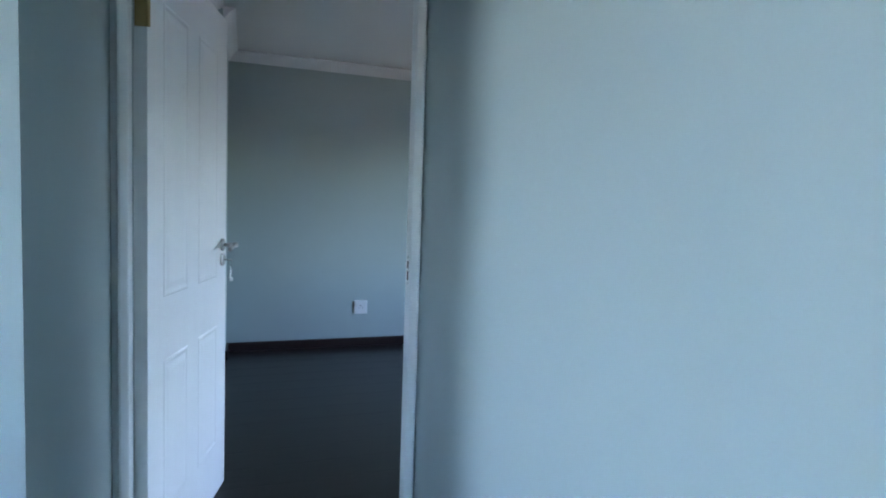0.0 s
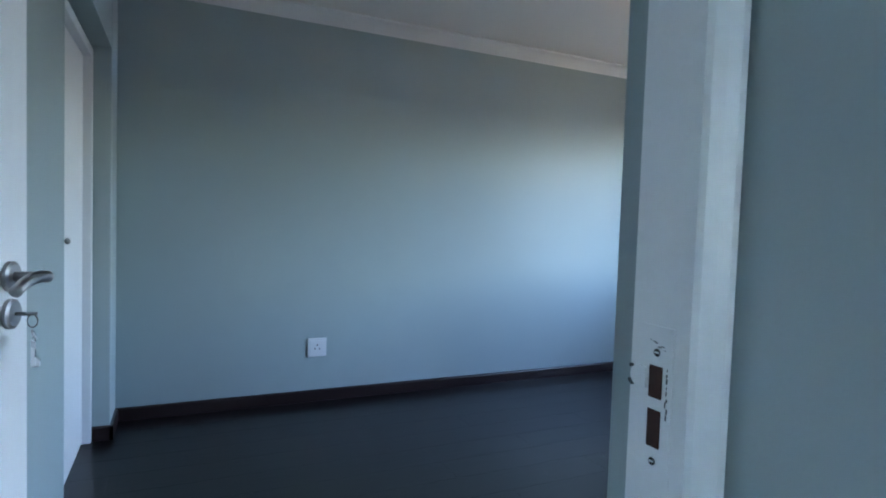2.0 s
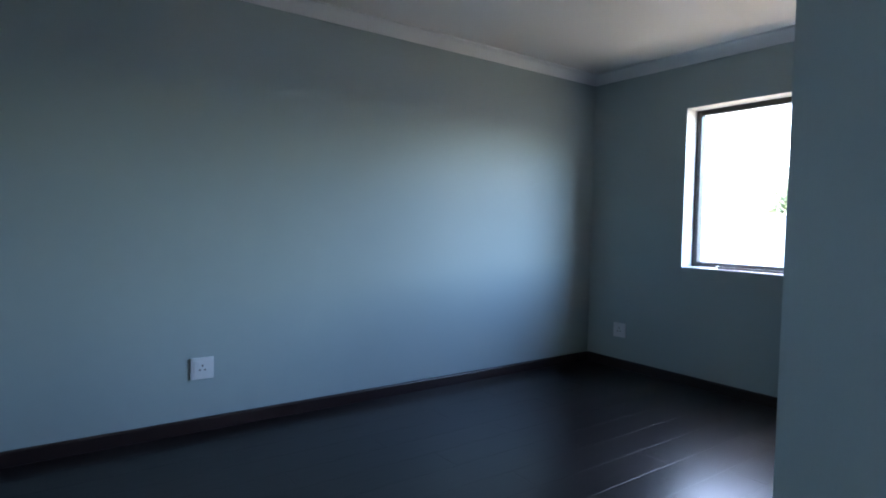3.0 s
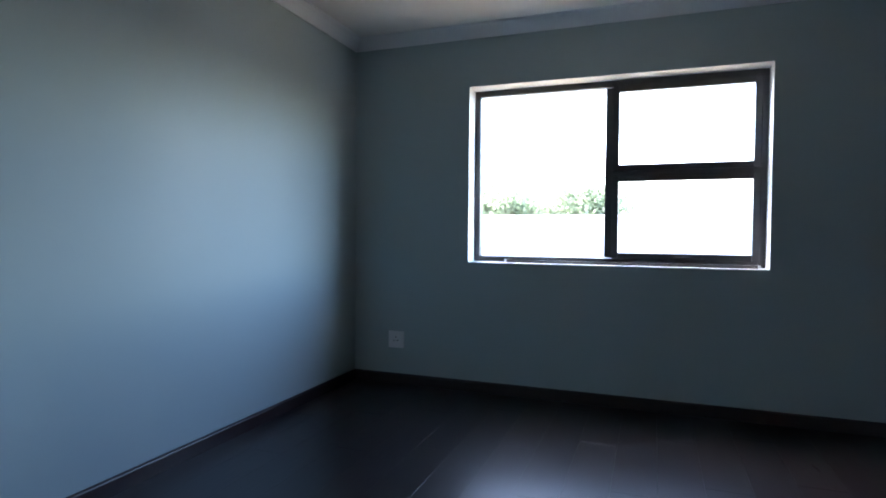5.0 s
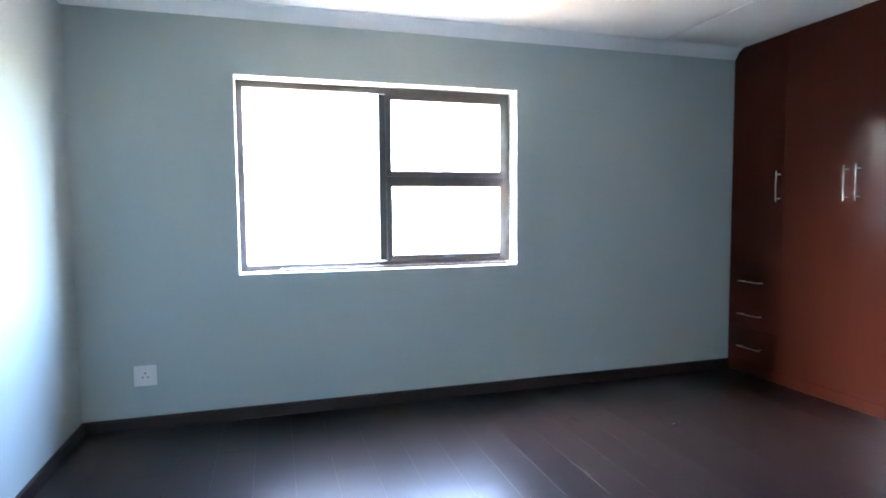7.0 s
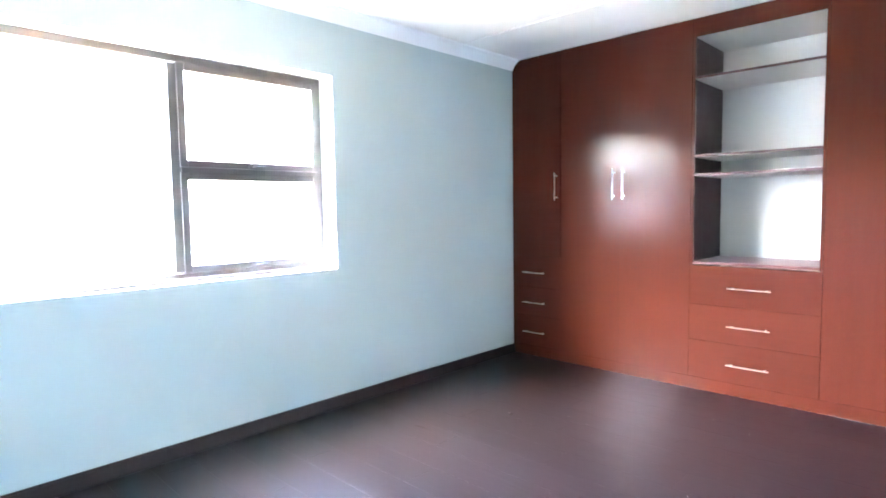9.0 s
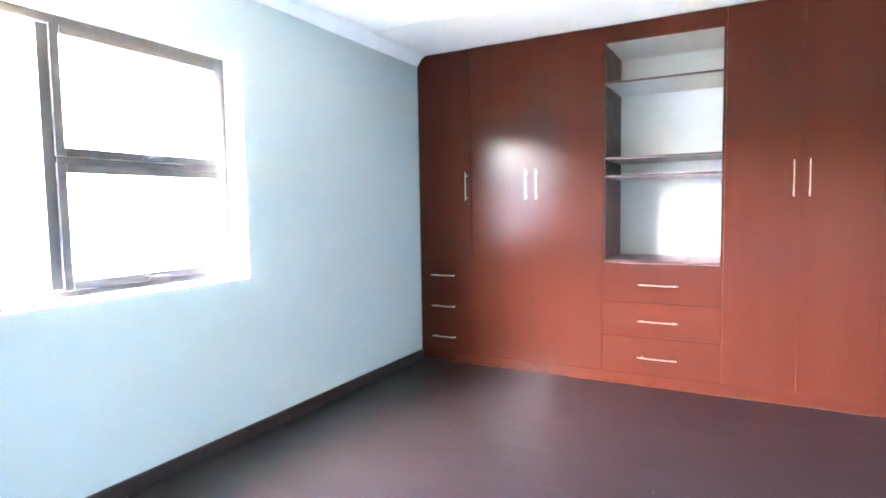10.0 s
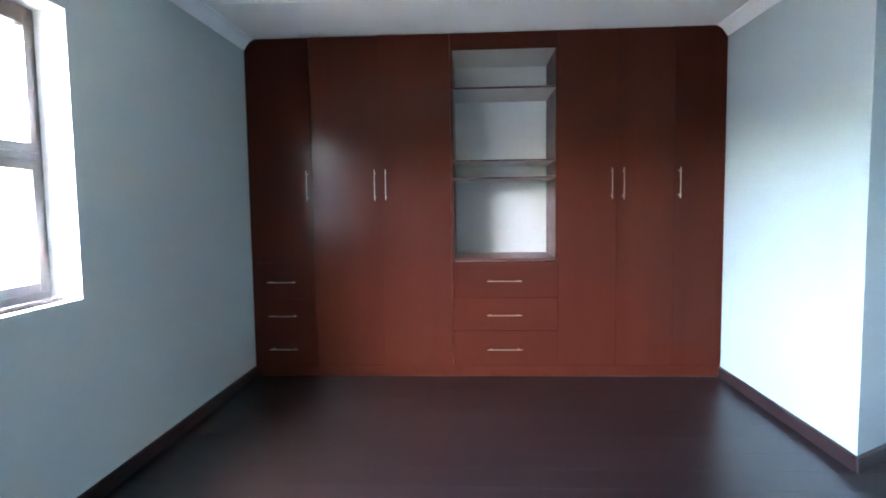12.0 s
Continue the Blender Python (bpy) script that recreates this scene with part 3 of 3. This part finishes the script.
# ---- outside ----
structure("ground", box(bmesh.new(), -600, 600, -600, 900, -0.6, -0.30), SAND, "pale dry ground outside the house", "ground")
fw = thing("outdoor_wall", "pale plastered boundary wall beyond the window", "wall", kind="structure")
part("wall", box(bmesh.new(), -30, 25, 17.0, 17.23, -0.3, 1.59, 0.01, 1), FENCE, fw)
part("coping", box(bmesh.new(), -30, 25, 16.96, 17.27, 1.59, 1.67, 0.015, 1), FENCE, fw)
# unseen wall, added to shade the wardrobe's upper part from the low sky
sky_screen = thing("outdoor_wall", "unseen tall plain wall added to block the low western sky", "wall", kind="structure")
part("wall", box(bmesh.new(), -4.83, -4.60, 4.6, 16.95, -0.3, 2.52, 0.01, 1), FENCE, sky_screen)
part("coping", box(bmesh.new(), -4.87, -4.56, 4.56, 16.95, 2.52, 2.60, 0.015, 1), FENCE, sky_screen)


def bush(x, y, size, seed):
    """A tapered stem with limbs and many small leaf clumps, uneven in outline."""
    rnd = random.Random(seed)
    b = thing("bush", "sunlit green bush behind the boundary wall", "bush", "bushes behind the wall", at=pose(x, y, -0.3))
    bm = bmesh.new()
    tips = []
    for i in range(7):
        a = rnd.uniform(0, math.tau)
        lean = rnd.uniform(0.2, 0.9) * size * 0.5
        top = Vector((math.cos(a) * lean, math.sin(a) * lean, size * rnd.uniform(0.65, 0.95)))
        mid = top * 0.5 + Vector((rnd.uniform(-0.15, 0.15), rnd.uniform(-0.15, 0.15), 0.1))
        sweep(bm, [(0, 0, 0), mid, top], [0.06, 0.04, 0.012], 7)
        tips += [mid, top, (mid + top) / 2]
    part("trunk", bm, BARK, b)
    bm = bmesh.new()
    for i in range(9500):
        c = rnd.choice(tips) + Vector((rnd.gauss(0, 0.20), rnd.gauss(0, 0.20), rnd.gauss(0, 0.15))) * size * 0.6
        if c.z < 0.2:
            continue
        q = Euler((rnd.uniform(0, 6), rnd.uniform(0, 6), rnd.uniform(0, 6))).to_matrix()
        s = rnd.uniform(0.045, 0.10)
        vs = [bm.verts.new(c + q @ Vector(p) * s) for p in ((-1, 0, 0), (0, -0.45, 0.1), (1, 0, 0), (0, 0.45, 0.1))]
        bm.faces.new(vs)
    part("crown", bm, LEAF, b)


for i, (x, y, s) in enumerate(((-5.3, 22, 2.75), (-4.3, 22.6, 2.9), (-3.4, 22.2, 2.55), (-6.2, 22.8, 2.5), (-2.3, 23.0, 2.2), (-0.9, 22.4, 2.7), (-0.1, 22.9, 2.5))):
    bush(x, y, s * 1.30, 11 + i)


# ---- crumbs on the floor ----
for k, (x, y) in enumerate(((4.04, 2.07), (3.94, 1.85), (3.52, 2.73), (3.04, 1.84), (3.33, 3.03), (3.48, 2.58), (0.38, 3.48), (3.30, 2.93))):
    crumb = thing("plaster_crumb", "tiny pale plaster crumb on the dark floor", "crumb", "crumbs on the floor", at=pose(x, y, 0, 0, 0, 40 * k))
    bm = bmesh.new()
    bmesh.ops.create_icosphere(bm, subdivisions=1, radius=0.0022 - 0.0002 * (k % 4))
    for v in bm.verts:
        v.co.x *= 1.5
        v.co.z = max(v.co.z, -0.0015) * 0.8 + 0.0012
    part("crumb", bm, CEIL, crumb)

# ---- dried spots on the floor ----
for k, (x, y, rx, ry, turn) in enumerate(((3.327, 3.012, 0.020, 0.011, 20), (2.866, 1.648, 0.012, 0.045, -12), (2.815, 3.273, 0.008, 0.050, 6))):
    spot = thing("floor_spot", "small pale dried spot on the dark floor", "stain", "dried spots on the floor", at=pose(x, y, 0, 0, 0, turn))
    bm = bmesh.new()
    wob = random.Random(40 + k)
    rim = [1 + wob.uniform(-0.25, 0.25) for _ in range(14)]
    loops = [[bm.verts.new((rx * s * q * math.cos(a), ry * s * q * math.sin(a), h)) for q, a in zip(rim, [i * math.tau / 14 for i in range(14)])] for s, h in ((1, 0.00005), (0.7, 0.0004))]
    for i in range(14):
        bm.faces.new((loops[0][i], loops[0][(i + 1) % 14], loops[1][(i + 1) % 14], loops[1][i]))
    bm.faces.new(loops[1])
    part("spot", bm, SPOT, spot)

# ---- floor planks ----
PW, PL = 0.192, 1.285
plank_meshes = {}


def plank_mesh(w, length):
    key = (round(w, 3), round(length, 3))
    if key not in plank_meshes:
        bm = bmesh.new()
        # slightly cupped across, with softly eased edges
        across = ((0, -0.0085), (0.0003, -0.0003), (0.0014, -0.00002), (0.2 * w, -0.00003), (0.5 * w, -0.00008), (0.8 * w, -0.00003), (w - 0.0014, -0.00002), (w - 0.0003, -0.0003), (w, -0.0085))
        ends = ((0.0003, -0.0006), (0.0020, 0.0), (length - 0.0020, 0.0), (length - 0.0003, -0.0006))
        rows = [[bm.verts.new((x, y, max(-0.0085, z + dz))) for x, z in across] for y, dz in ends]
        for a, c in zip(rows, rows[1:]):
            for k in range(len(across) - 1):
                bm.faces.new((a[k], a[k + 1], c[k + 1], c[k]))
        plank_meshes[key] = mesh_of("plank", bm, PLANK)
    return plank_meshes[key]


lie = random.Random(3)
rows_x = 0.0
row = 0
while rows_x < 4.57:
    w = min(PW, 4.575 - rows_x)
    south = -0.80 if rows_x + w < 3.75 else YS
    if rows_x < 3.03 < rows_x + w:
        south = -0.80
    y = south - ((row * 0.43) % 1.0) * PL
    while y < YN:
        a, c = max(y, south), min(y + PL, YN)
        if c - a > 0.02:
            p = new("plank", plank_mesh(w, c - a))
            p.location = (rows_x, a, 0)
            p.rotation_euler = (0, radians(lie.uniform(-0.006, 0.006)), 0)
            p.parent = floor_ob
        y += PL
    rows_x += w
    row += 1
